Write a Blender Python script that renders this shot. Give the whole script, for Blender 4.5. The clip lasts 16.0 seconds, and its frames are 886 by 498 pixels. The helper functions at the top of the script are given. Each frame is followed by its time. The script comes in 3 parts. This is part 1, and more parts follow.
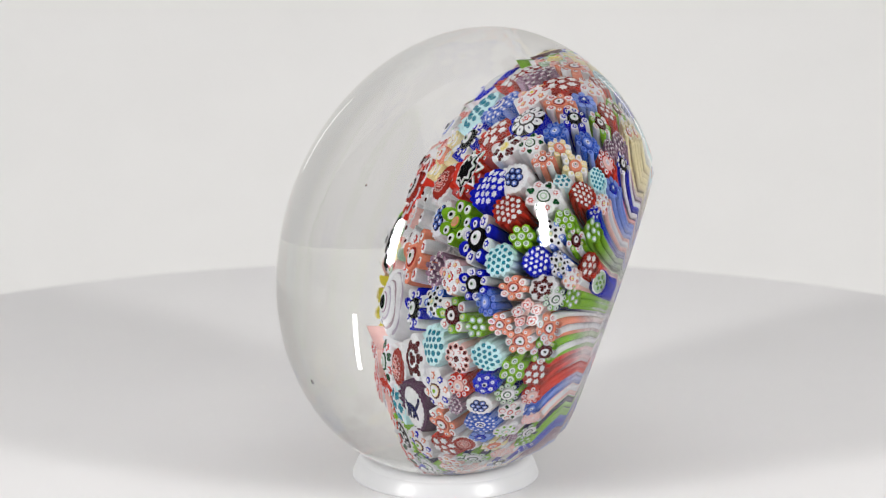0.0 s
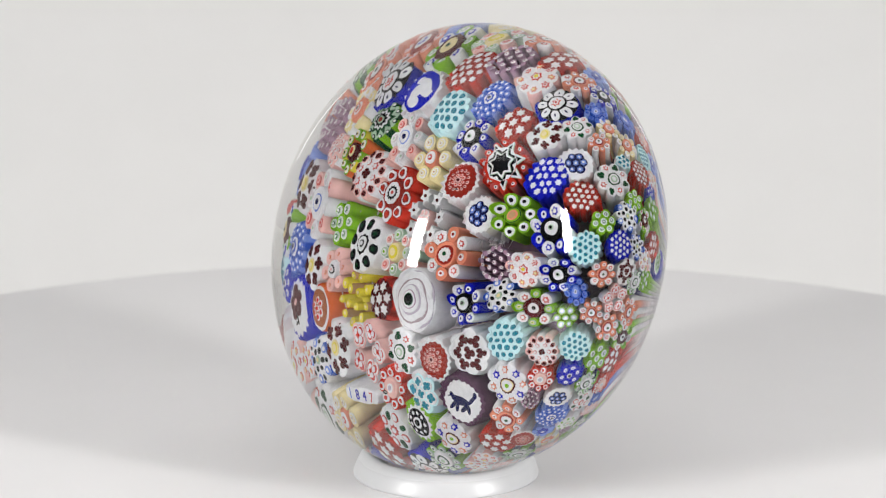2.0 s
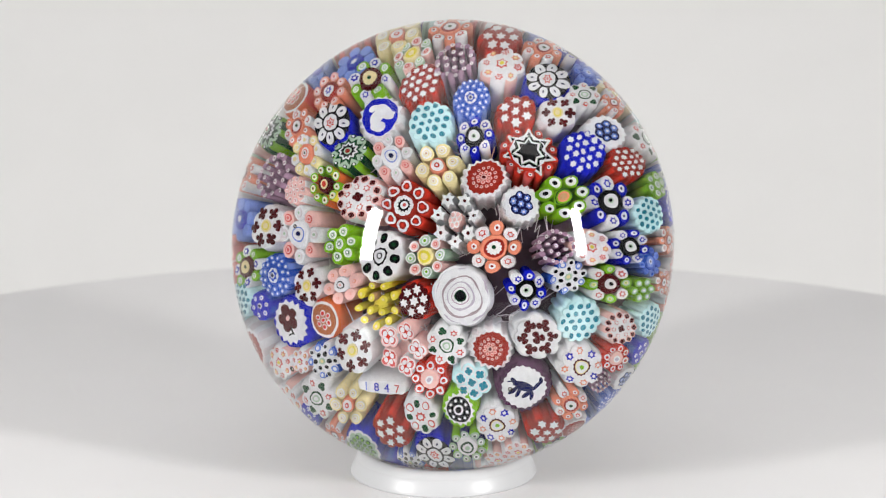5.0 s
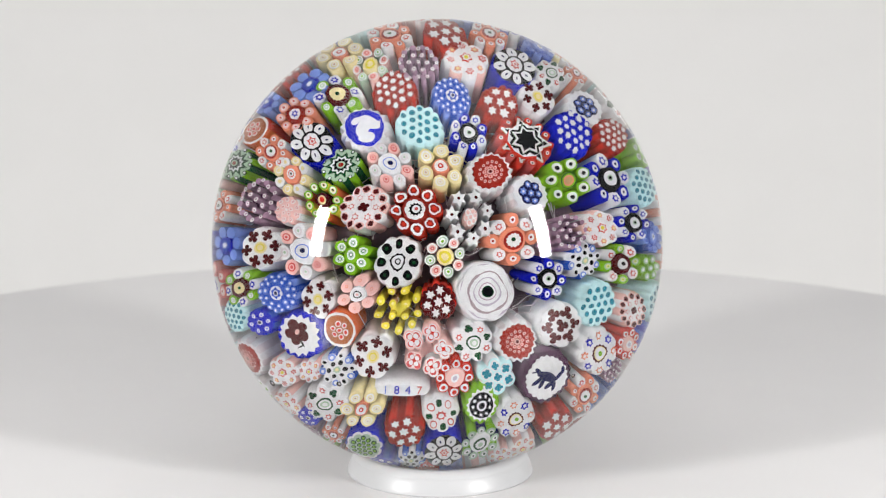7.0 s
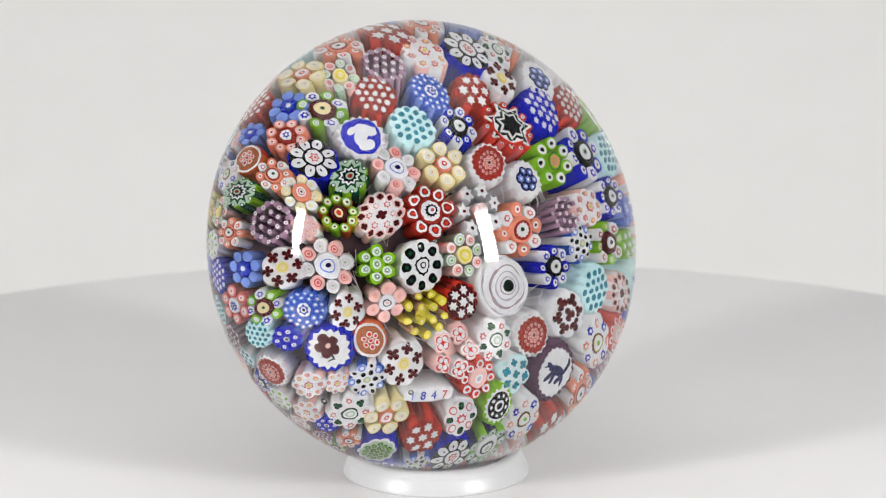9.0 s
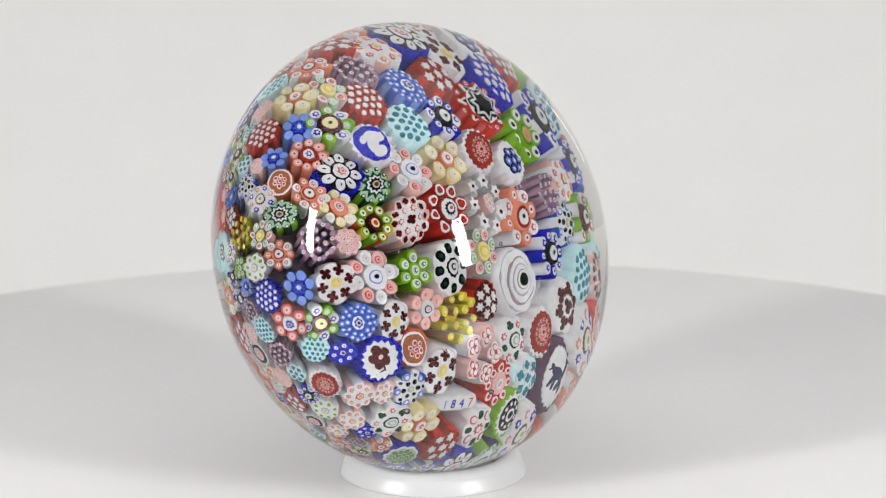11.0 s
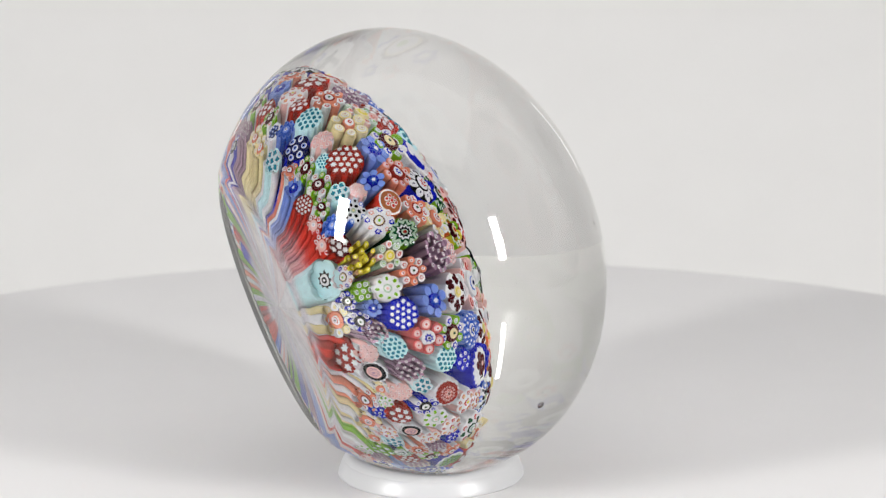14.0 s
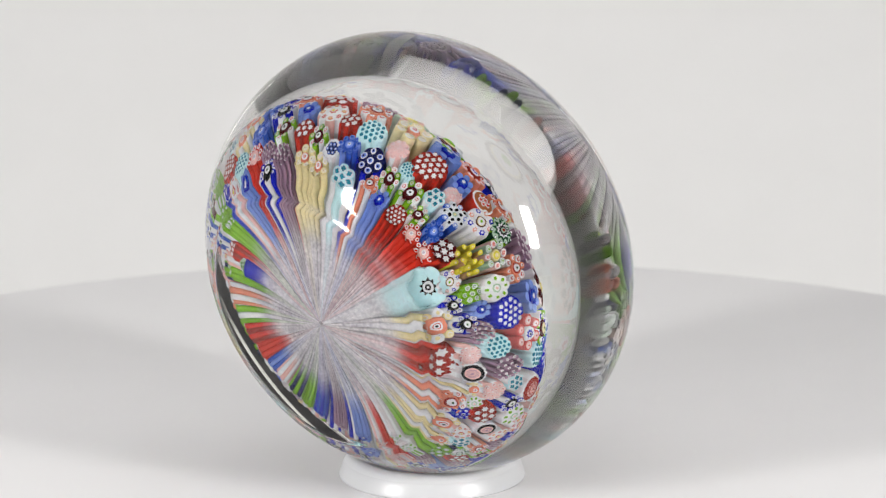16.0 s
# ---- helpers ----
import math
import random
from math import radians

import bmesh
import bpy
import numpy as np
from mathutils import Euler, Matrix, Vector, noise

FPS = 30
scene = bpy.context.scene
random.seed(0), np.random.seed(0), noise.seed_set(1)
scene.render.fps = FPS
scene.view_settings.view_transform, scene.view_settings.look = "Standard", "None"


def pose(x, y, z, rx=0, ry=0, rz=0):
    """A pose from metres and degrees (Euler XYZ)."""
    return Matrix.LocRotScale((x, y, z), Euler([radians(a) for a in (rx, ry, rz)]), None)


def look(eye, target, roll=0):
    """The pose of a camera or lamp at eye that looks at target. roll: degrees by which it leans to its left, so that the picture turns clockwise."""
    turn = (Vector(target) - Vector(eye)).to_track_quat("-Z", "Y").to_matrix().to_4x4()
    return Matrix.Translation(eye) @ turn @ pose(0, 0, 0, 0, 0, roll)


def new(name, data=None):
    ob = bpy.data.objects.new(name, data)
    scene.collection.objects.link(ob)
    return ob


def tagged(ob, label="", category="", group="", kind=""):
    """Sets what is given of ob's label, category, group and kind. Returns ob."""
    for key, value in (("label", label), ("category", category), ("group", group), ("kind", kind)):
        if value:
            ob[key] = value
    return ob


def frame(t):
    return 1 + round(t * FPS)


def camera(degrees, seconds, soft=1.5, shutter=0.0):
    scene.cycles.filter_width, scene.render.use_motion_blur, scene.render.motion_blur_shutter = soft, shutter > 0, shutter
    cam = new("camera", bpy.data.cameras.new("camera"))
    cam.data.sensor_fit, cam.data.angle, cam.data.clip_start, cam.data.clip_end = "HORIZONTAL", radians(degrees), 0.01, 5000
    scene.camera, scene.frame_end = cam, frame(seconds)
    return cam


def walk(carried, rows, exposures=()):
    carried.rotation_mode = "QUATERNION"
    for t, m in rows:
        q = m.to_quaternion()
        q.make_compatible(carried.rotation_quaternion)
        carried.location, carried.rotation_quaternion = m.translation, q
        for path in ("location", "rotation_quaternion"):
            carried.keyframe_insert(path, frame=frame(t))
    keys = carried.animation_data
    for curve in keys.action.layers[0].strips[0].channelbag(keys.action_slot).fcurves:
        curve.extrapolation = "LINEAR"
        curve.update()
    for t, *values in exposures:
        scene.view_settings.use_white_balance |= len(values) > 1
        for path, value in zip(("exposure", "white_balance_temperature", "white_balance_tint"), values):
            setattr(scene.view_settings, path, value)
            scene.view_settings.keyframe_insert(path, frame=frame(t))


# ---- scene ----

Z0 = 0.0408          # height of the turning axis' reference point over the table top
EYE = (0.00077, -0.47486, 0.10847 + Z0)
TILT = 12.87         # the camera looks down by this much
cam = camera(18.15, 16.0, soft=1.15)
cam.data.dof.use_dof = True
cam.data.dof.focus_distance = 0.475
cam.data.dof.aperture_fstop = cam.data.lens / 2.7
POSE = pose(*EYE, 90 - TILT, 0, 0)
walk(cam, [(0.0, POSE), (16.0, POSE)], exposures=[(0.0, 0.26), (16.0, 0.26)])

# ---- light ----
world = bpy.data.worlds.new("studio")
scene.world = world
world.use_nodes = True
bg = world.node_tree.nodes["Background"]
bg.inputs["Color"].default_value = (1.0, 0.99, 0.985, 1)
bg.inputs["Strength"].default_value = 1.11


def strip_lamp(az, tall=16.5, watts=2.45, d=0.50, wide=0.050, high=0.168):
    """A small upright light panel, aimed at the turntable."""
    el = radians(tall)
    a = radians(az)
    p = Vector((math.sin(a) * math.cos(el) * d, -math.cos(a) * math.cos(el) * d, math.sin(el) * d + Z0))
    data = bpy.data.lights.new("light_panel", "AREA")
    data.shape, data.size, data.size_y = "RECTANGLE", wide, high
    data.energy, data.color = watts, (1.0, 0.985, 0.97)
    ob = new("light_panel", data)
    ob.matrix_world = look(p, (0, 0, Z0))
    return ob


strip_lamp(-50)
strip_lamp(50)
# Unseen rear panels, added to put thin bright streaks on the glass rim.
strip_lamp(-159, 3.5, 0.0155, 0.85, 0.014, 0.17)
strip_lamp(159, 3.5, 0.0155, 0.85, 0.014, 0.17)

# ---- materials ----


def material(name, rgb, rough=0.4, spec=0.5, vary=0.12, scale=900.0, bump=0.0, milky=False):
    """Principled surface whose tone drifts at two scales; milky glass pales where its mesh says so."""
    m = bpy.data.materials.new(name)
    m.use_nodes = True
    nt = m.node_tree
    n, l = nt.nodes, nt.links
    b = n["Principled BSDF"]
    tc = n.new("ShaderNodeTexCoord")
    fine, broad = n.new("ShaderNodeTexNoise"), n.new("ShaderNodeTexNoise")
    fine.inputs["Scale"].default_value, broad.inputs["Scale"].default_value = scale, scale / 7
    fine.inputs["Detail"].default_value = 3
    add = n.new("ShaderNodeMath")
    add.operation = "ADD"
    l.new(tc.outputs["Object"], fine.inputs["Vector"])
    l.new(tc.outputs["Object"], broad.inputs["Vector"])
    l.new(fine.outputs["Fac"], add.inputs[0])
    l.new(broad.outputs["Fac"], add.inputs[1])
    ramp = n.new("ShaderNodeMapRange")
    ramp.inputs["From Min"].default_value, ramp.inputs["From Max"].default_value = 0.6, 1.4
    l.new(add.outputs[0], ramp.inputs["Value"])
    mix = n.new("ShaderNodeMix")
    mix.data_type = "RGBA"
    lo = [c * (1 - vary) for c in rgb]
    hi = [min(1, c * (1 + vary * 0.6) + vary * 0.02) for c in rgb]
    mix.inputs["A"].default_value, mix.inputs["B"].default_value = (*lo, 1), (*hi, 1)
    l.new(ramp.outputs["Result"], mix.inputs["Factor"])
    l.new(mix.outputs["Result"], b.inputs["Base Color"])
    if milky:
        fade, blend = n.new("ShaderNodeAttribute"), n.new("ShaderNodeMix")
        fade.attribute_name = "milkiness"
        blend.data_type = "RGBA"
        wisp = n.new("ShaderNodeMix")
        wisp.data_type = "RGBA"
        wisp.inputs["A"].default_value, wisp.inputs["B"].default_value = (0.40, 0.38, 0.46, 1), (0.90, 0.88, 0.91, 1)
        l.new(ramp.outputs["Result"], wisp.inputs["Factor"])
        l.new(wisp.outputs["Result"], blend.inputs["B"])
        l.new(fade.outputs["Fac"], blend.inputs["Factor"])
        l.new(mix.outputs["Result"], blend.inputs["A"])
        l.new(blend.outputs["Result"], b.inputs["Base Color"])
    b.inputs["Roughness"].default_value = rough
    b.inputs["Specular IOR Level"].default_value = spec
    if bump:
        bn = n.new("ShaderNodeBump")
        bn.inputs["Strength"].default_value, bn.inputs["Distance"].default_value = bump, 0.0004
        l.new(fine.outputs["Fac"], bn.inputs["Height"])
        l.new(bn.outputs["Normal"], b.inputs["Normal"])
    return m


def glass(name, ior, rough=0.0, tint=(1, 1, 1)):
    m = bpy.data.materials.new(name)
    m.use_nodes = True
    nt = m.node_tree
    nt.nodes.remove(nt.nodes["Principled BSDF"])
    g = nt.nodes.new("ShaderNodeBsdfGlass")
    g.inputs["IOR"].default_value, g.inputs["Roughness"].default_value = ior, rough
    g.inputs["Color"].default_value = (*tint, 1)
    nt.links.new(g.outputs[0], nt.nodes["Material Output"].inputs["Surface"])
    return m


PAINT = dict(
    white=(0.75, 0.76, 0.80), milk=(0.68, 0.63, 0.67), red=(0.62, 0.035, 0.02), brick=(0.30, 0.022, 0.015),
    salmon=(0.74, 0.25, 0.16), pink=(0.78, 0.48, 0.46), rose=(0.60, 0.10, 0.10), orange=(0.62, 0.12, 0.03),
    blue=(0.006, 0.010, 0.46), mid=(0.025, 0.085, 0.48), light=(0.17, 0.27, 0.70), navy=(0.007, 0.009, 0.07),
    cyan=(0.56, 0.82, 0.87), teal=(0.02, 0.22, 0.32), green=(0.20, 0.46, 0.015), sage=(0.40, 0.55, 0.42),
    pine=(0.006, 0.06, 0.02), yellow=(0.72, 0.62, 0.06), cream=(0.77, 0.67, 0.37), tan=(0.50, 0.30, 0.15),
    purple=(0.09, 0.03, 0.08), mauve=(0.38, 0.23, 0.34), black=(0.005, 0.005, 0.007), maroon=(0.075, 0.005, 0.007),
    lavender=(0.48, 0.44, 0.54), plum=(0.36, 0.29, 0.33), rust=(0.36, 0.11, 0.04), shaded_mauve=(0.15, 0.10, 0.13))
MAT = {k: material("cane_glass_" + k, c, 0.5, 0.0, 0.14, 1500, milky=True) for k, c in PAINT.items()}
CLEAR = glass("clear_crystal", 1.55, 0.0, (0.985, 0.985, 0.972))
GROUND = glass("ground_crystal", 1.55, 0.12, (0.97, 0.97, 0.97))
AIR = glass("air_bubble", 1 / 1.55)
TABLE = material("white_laminate", (0.60, 0.595, 0.60), 0.32, 0.4, 0.02, 60, 0.02)
PAPER = material("white_paper", (0.92, 0.915, 0.905), 0.8, 0.2, 0.02, 25, 0.05)
WALL = material("grey_paint", (0.13, 0.13, 0.13), 0.8, 0.2, 0.04, 20, 0.05)
PALE_WALL = material("pale_grey_paint", (0.40, 0.40, 0.40), 0.8, 0.2, 0.04, 20, 0.05)
PLASTIC = material("white_plastic", (0.43, 0.435, 0.445), 0.35, 0.4, 0.02, 300)


def link(name, bm, mats, parent=None, label="", smooth=False):
    me = bpy.data.meshes.new(name)
    bm.normal_update()
    bm.to_mesh(me)
    bm.free()
    for m in mats if isinstance(mats, (list, tuple)) else [mats]:
        me.materials.append(m)
    if smooth:
        me.polygons.foreach_set("use_smooth", [True] * len(me.polygons))
    ob = new(name, me)
    if parent:
        ob.parent = parent
    if label:
        tagged(ob, label)
    return ob


def lathe(profile, steps=128, close=False):
    """A surface of revolution about z from (radius, height) pairs; pairs on the axis become poles."""
    bm = bmesh.new()
    rings = []
    for r, z in profile:
        if r < 1e-9:
            rings.append([bm.verts.new((0, 0, z))])
        else:
            rings.append([bm.verts.new((r * math.cos(math.tau * i / steps), r * math.sin(math.tau * i / steps), z)) for i in range(steps)])
    pairs = list(zip(rings, rings[1:])) + ([(rings[-1], rings[0])] if close else [])
    for q, (a, b) in enumerate(pairs):
        for i in range(steps):
            j = (i + 1) % steps
            if len(a) == 1 and len(b) == 1:
                continue
            if len(a) == 1:
                bm.faces.new((a[0], b[j], b[i]))
            elif len(b) == 1:
                bm.faces.new((a[i], a[j], b[0]))
            else:
                bm.faces.new((a[i], a[j], b[j], b[i]))
    bmesh.ops.recalc_face_normals(bm, faces=bm.faces)
    return bm


# ---- table and backdrop ----
def build_setting():
    table = new("turntable")
    tagged(table, "round white laminate turntable with a softened edge", "turntable")
    link("plate", lathe([(0, -0.018), (0.1655, -0.018), (0.1655, 0.0), (0, 0.0)], 192), TABLE, table)
    link("edge_band", lathe([(0.1656, -0.018), (0.1668, -0.0166), (0.168, -0.014), (0.168, -0.003), (0.1672, -0.0008), (0.1656, -0.0001)], 192, True), TABLE, table, "rounded white edge band")
    bm = bmesh.new()
    prof = [(-2.2, -0.16), (0.55, -0.16)]
    prof += [(0.55 + 0.35 * math.sin(a), 0.19 - 0.35 * math.cos(a)) for a in np.linspace(0.05, math.pi / 2, 14)]
    prof += [(0.90, 2.2)]
    rows = [[bm.verts.new((x, y, z)) for x in (-2.2, 0, 2.2)] for y, z in prof]
    for a, b in zip(rows, rows[1:]):
        for i in range(2):
            bm.faces.new((a[i], a[i + 1], b[i + 1], b[i]))
    paper = link("backdrop", bm, PAPER, smooth=True)
    tagged(paper, "seamless white paper backdrop curving up behind the table", "backdrop", kind="structure")
    # Unseen walls, added to shape what the glass mirrors and cut ambient light.
    for name, x, y, w, turn in (("added_wall_front", 0, -1.5, 3.0, 0), ("added_wall_left", -1.5, -0.3, 2.4, 90), ("added_wall_right", 1.5, -0.3, 2.4, 90)):
        bm = bmesh.new()
        bmesh.ops.create_cube(bm, size=1, matrix=pose(x, y, 1.15, 0, 0, turn) @ Matrix.Diagonal((w, 0.08, 2.62, 1)))
        front = name == "added_wall_front"
        tagged(link(name, bm, WALL if front else PALE_WALL), "plain dark grey wall, added out of view to darken reflections in the glass" if front else "plain pale grey wall, added out of view to tone side reflections in the glass", "wall", kind="structure")
    return table


# ---- the weight: sizes in metres, z along its own axis from the base ----
R_MAX, H_MAX, H_TOP, R_BASE = 0.0400, 0.02691, 0.05873, 0.0249
CUSH_R, CUSH_H, CUSH_B = 0.02899, 0.01746, 0.01427     # the cushion on which the cane tops lie
FOCUS = 0.0095                                        # height from which the cane faces spread
ROOT = Vector((0, 0, 0.0015))                          # where the stalks are drawn together


def glass_profile():
    k = 1 - (R_BASE / R_MAX) ** 2
    hollow, depth = 0.0231, 0.0009
    pts = [(0, depth)]
    for i in range(1, 13):
        r = hollow * i / 12
        pts.append((r, depth * (1 - (r / hollow) ** 2)))
    pts += [(0.0235, 0.0), (R_BASE - 0.0009, 0.0001), (R_BASE - 0.0004, 0.0004), (R_BASE, 0.0008)]
    for i in range(1, 25):
        h = H_MAX * i / 24
        pts.append((R_MAX * math.sqrt(1 - k * (1 - h / H_MAX) ** 2), h))
    for i in range(1, 41):
        a = math.pi / 2 * i / 40
        pts.append((R_MAX * math.cos(a) if i < 40 else 0, H_MAX + (H_TOP - H_MAX) * math.sin(a)))
    return pts


def outline(shape, n, amp, r, steps, spin=0.0):
    """Closed outline of a rod: round, lobed (rounded petals), cog (pointed teeth), star, clover."""
    pts = []
    for i in range(steps):
        a = math.tau * i / steps
        if shape == "lobed":
            f = 1 - amp + amp * abs(math.cos(n * a / 2)) ** 0.6
        elif shape == "cog" or shape == "star":
            f = 1 - amp * abs(((n * a / math.tau) % 1) * 2 - 1)
        elif shape == "oval":
            pts.append((r * math.cos(a) * math.cos(spin) - r * amp * math.sin(a) * math.sin(spin),
                        r * math.cos(a) * math.sin(spin) + r * amp * math.sin(a) * math.cos(spin)))
            continue
        elif shape == "bar":
            u, v = r * math.copysign(abs(math.cos(a)) ** 0.6, math.cos(a)), r * amp * math.copysign(abs(math.sin(a)) ** 0.6, math.sin(a)) * (1 + 0.1 * math.cos(9 * a))
            pts.append((u * math.cos(spin) - v * math.sin(spin), u * math.sin(spin) + v * math.cos(spin)))
            continue
        elif shape == "clover":
            f = 1 - amp + amp * abs(math.cos(n * a / 2)) ** 0.5
        else:
            f = 1
        pts.append((r * f * math.cos(a + spin), r * f * math.sin(a + spin)))
    return pts


def corners(shape, n):
    return {"round": 10, "lobed": n * 6, "cog": n * 2, "star": n * 2, "clover": n * 6, "oval": 14, "bar": 32}[shape]


def cushion_point(az, lat):
    a, l = radians(az), radians(lat)
    p = Vector((CUSH_R * math.cos(l) * math.cos(a), CUSH_R * math.cos(l) * math.sin(a), CUSH_H + CUSH_B * math.sin(l)))
    n = Vector((math.cos(l) * math.cos(a) / CUSH_R, math.cos(l) * math.sin(a) / CUSH_R, math.sin(l) / CUSH_B)).normalized()
    return p, n


def stalk(p, n, lat, r0):
    """The bent centre line of a cane, from its face to the root; the low ones bend down and run along the base."""
    flat = Vector((p.x, p.y, 0))
    out_ = flat.normalized()
    depth = (p - ROOT).length
    w = min(1.0, max(0.0, (lat - 5.0) / 40.0))
    low = (out_ * 0.97 + Vector((0, 0, 0.12)) + n * 0.25).normalized()
    way = low.lerp((p - Vector((0, 0, FOCUS))).normalized(), w * w * (3 - 2 * w)).normalized()
    p1 = p - way * depth * 0.42 + way.cross(out_) * rng.uniform(-0.07, 0.07) * depth
    p2 = ROOT + flat * 0.38 + Vector((0, 0, 0.0010 + 0.11 * (p.z - ROOT.z)))
    out = []
    for t in (0, 0.014, 0.05, 0.10, 0.18, 0.28, 0.38, 0.48, 0.58, 0.69, 0.80, 0.90, 0.98):
        u = 1 - t
        c = p * u ** 3 + p1 * 3 * u * u * t + p2 * 3 * u * t * t + ROOT * t ** 3
        if t > 0.15:
            c.z = max(c.z, 0.0012 + r0 * ((1 - t) ** 0.85 * 0.94 + 0.06))
        out.append((t, c))
    return out


# design: side colour, outline, top colour, features. A feature is (shape, points, amplitude, radius, x, y, colour, level)
def disc(colour, r, shape="round", n=8, amp=0.2, level=1, x=0.0, y=0.0):
    return [(shape, n, amp, r, x, y, colour, level)]


def ring(count, rho, layers, turn=0.0, level=1, alternate=None):
    """count rods round the middle; layers: (colour, radius, shape, points, amplitude), outermost first."""
    out = []
    for i in range(count):
        a = math.tau * (i + turn) / count
        use = alternate if alternate and i % 2 else layers
        for k, (colour, r, *s) in enumerate(use):
            shape, n, amp = s if s else ("round", 8, 0)
            out.append((shape, n, amp, r, rho * math.cos(a), rho * math.sin(a), colour, level + k))
    return out


def hexes(layers, rings=2, pitch=0.36, level=1):
    out = [(s[0] if s else "round", s[1] if s else 8, s[2] if s else 0, r, 0, 0, c, level + k) for k, (c, r, *s) in enumerate(layers)]
    for q in range(1, rings + 1):
        for i in range(6):
            a0, a1 = math.tau * i / 6, math.tau * (i + 1) / 6
            for j in range(q):
                f = j / q
                x = q * pitch * (math.cos(a0) * (1 - f) + math.cos(a1) * f)
                y = q * pitch * (math.sin(a0) * (1 - f) + math.sin(a1) * f)
                for k, (c, r, *s) in enumerate(layers):
                    out.append((s[0] if s else "round", s[1] if s else 8, s[2] if s else 0, r, x, y, c, level + k))
    return out


STEP = 0.00005


def face_axes(nrm):
    """Two axes on a cane's face; the first one follows the weight's own x as far as it can."""
    x = Vector((1, 0, 0)) - nrm * nrm.x
    if x.length < 0.3:
        x = nrm.cross(Vector((0, 0, 1)))
    x.normalize()
    return x, nrm.cross(x)



def build_cane(kind, az, lat, size, spin, parent, label=""):
    """One cane: a bent, tapering ribbed body and the pattern on its face, in the weight's own space."""
    side, (shape, n, amp), top, feats, tubes = DESIGN[kind]
    p, nrm = cushion_point(az, lat)
    r0 = size / 2
    bm = bmesh.new()
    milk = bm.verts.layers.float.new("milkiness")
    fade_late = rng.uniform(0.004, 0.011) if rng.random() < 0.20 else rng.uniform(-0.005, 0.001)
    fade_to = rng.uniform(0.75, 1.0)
    slots = []

    def slot(c):
        if c not in slots:
            slots.append(c)
        return slots.index(c)

    x_ax, y_ax = face_axes(nrm)
    line = stalk(p, nrm, lat, r0)

    def sweep(cx, cy, pts, side_c, top_c, lift=0.0, dome=0.0):
        """A bent tube round (cx, cy) on the face, with a rounded shoulder and a bulging end."""
        rings_ = []
        x, y = x_ax.copy(), y_ax.copy()
        m = len(pts)
        for k, (t, c) in enumerate(line):
            d = (line[min(k + 1, len(line) - 1)][1] - line[max(k - 1, 0)][1])
            if k == 0:
                d = -nrm
            d = d.normalized()
            x = (x - d * x.dot(d)).normalized()
            y = (-d).cross(x)
            f = (1 - t) ** 0.85 * 0.94 + 0.06
            g = f * (0.92 if k == 0 else 1.0)
            q = c + nrm * (lift if k < 2 else 0) + nrm * (dome * 0.15 if k == 0 else 0)
            flat_ = [warp(cx + a * g / f, cy + b_ * g / f) for a, b_ in pts]
            rings_.append([bm.verts.new(q - p + x * (u * f) + y * (v * f)) for u, v in flat_])
        cols = side_c if isinstance(side_c, tuple) else (side_c,)
        ribs = n if isinstance(side_c, tuple) and shape in ("lobed", "cog") else 1
        for i in range(m):
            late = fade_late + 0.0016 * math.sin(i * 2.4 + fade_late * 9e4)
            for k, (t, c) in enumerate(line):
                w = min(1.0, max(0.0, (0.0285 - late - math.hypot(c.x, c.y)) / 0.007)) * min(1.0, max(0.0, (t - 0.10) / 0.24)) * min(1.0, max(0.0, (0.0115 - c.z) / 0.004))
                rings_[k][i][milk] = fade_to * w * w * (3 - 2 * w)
        for k, (a, b_) in enumerate(zip(rings_, rings_[1:])):
            for i in range(m):
                j = (i + 1) % m
                fc = bm.faces.new((a[i], b_[i], b_[j], a[j]))
                rib = int(i * ribs / m + 0.5)
                s = slot(cols[rib % len(cols)])
                fc.material_index, fc.smooth = s, True
        s = slot(top_c)
        rim = [bm.verts.new(v.co) for v in rings_[0]]
        shells = [rim]
        for w in (0.70, 0.38):
            shells.append([bm.verts.new(x_ax * u + y_ax * v + nrm * (lift + dome * (1 - w * w))) for u, v in (warp(cx + a * w, cy + b_ * w) for a, b_ in pts)])
        u, v = warp(cx, cy)
        top_v = bm.verts.new(x_ax * u + y_ax * v + nrm * (lift + dome))
        for i in range(m):
            j = (i + 1) % m
            faces = [(a[i], a[j], b_[j], b_[i]) for a, b_ in zip(shells, shells[1:])] + [(shells[-1][i], shells[-1][j], top_v)]
            for vs in faces:
                fc = bm.faces.new(vs)
                fc.material_index, fc.smooth = s, True

    bulge = r0 * (0.05 if kind == "date" else 0.19)
    skew, seed = Matrix.Rotation(rng.uniform(0, 3.14), 2), Vector((rng.uniform(0, 90), rng.uniform(0, 90), 0))
    squash = rng.uniform(0.02, 0.11) if kind not in FIXED else 0.03

    def warp(u, v):
        """The face pressed out of true, as soft glass is."""
        q = skew.transposed() @ Vector((u, v))
        q = skew @ Vector((q.x * (1 - squash), q.y * (1 + squash * 0.7)))
        w = noise.noise_vector(seed + Vector((q.x, q.y, 0)) * (1.9 / r0)) * r0 * 0.075
        return q.x + w.x, q.y + w.y

    body = outline(shape, n, amp, r0 * (0.32 if tubes else 1), max(16, corners(shape, n)), spin)
    sweep(0, 0, body, side, top, -0.0011 if tubes else 0.0, 0.0 if tubes else bulge)
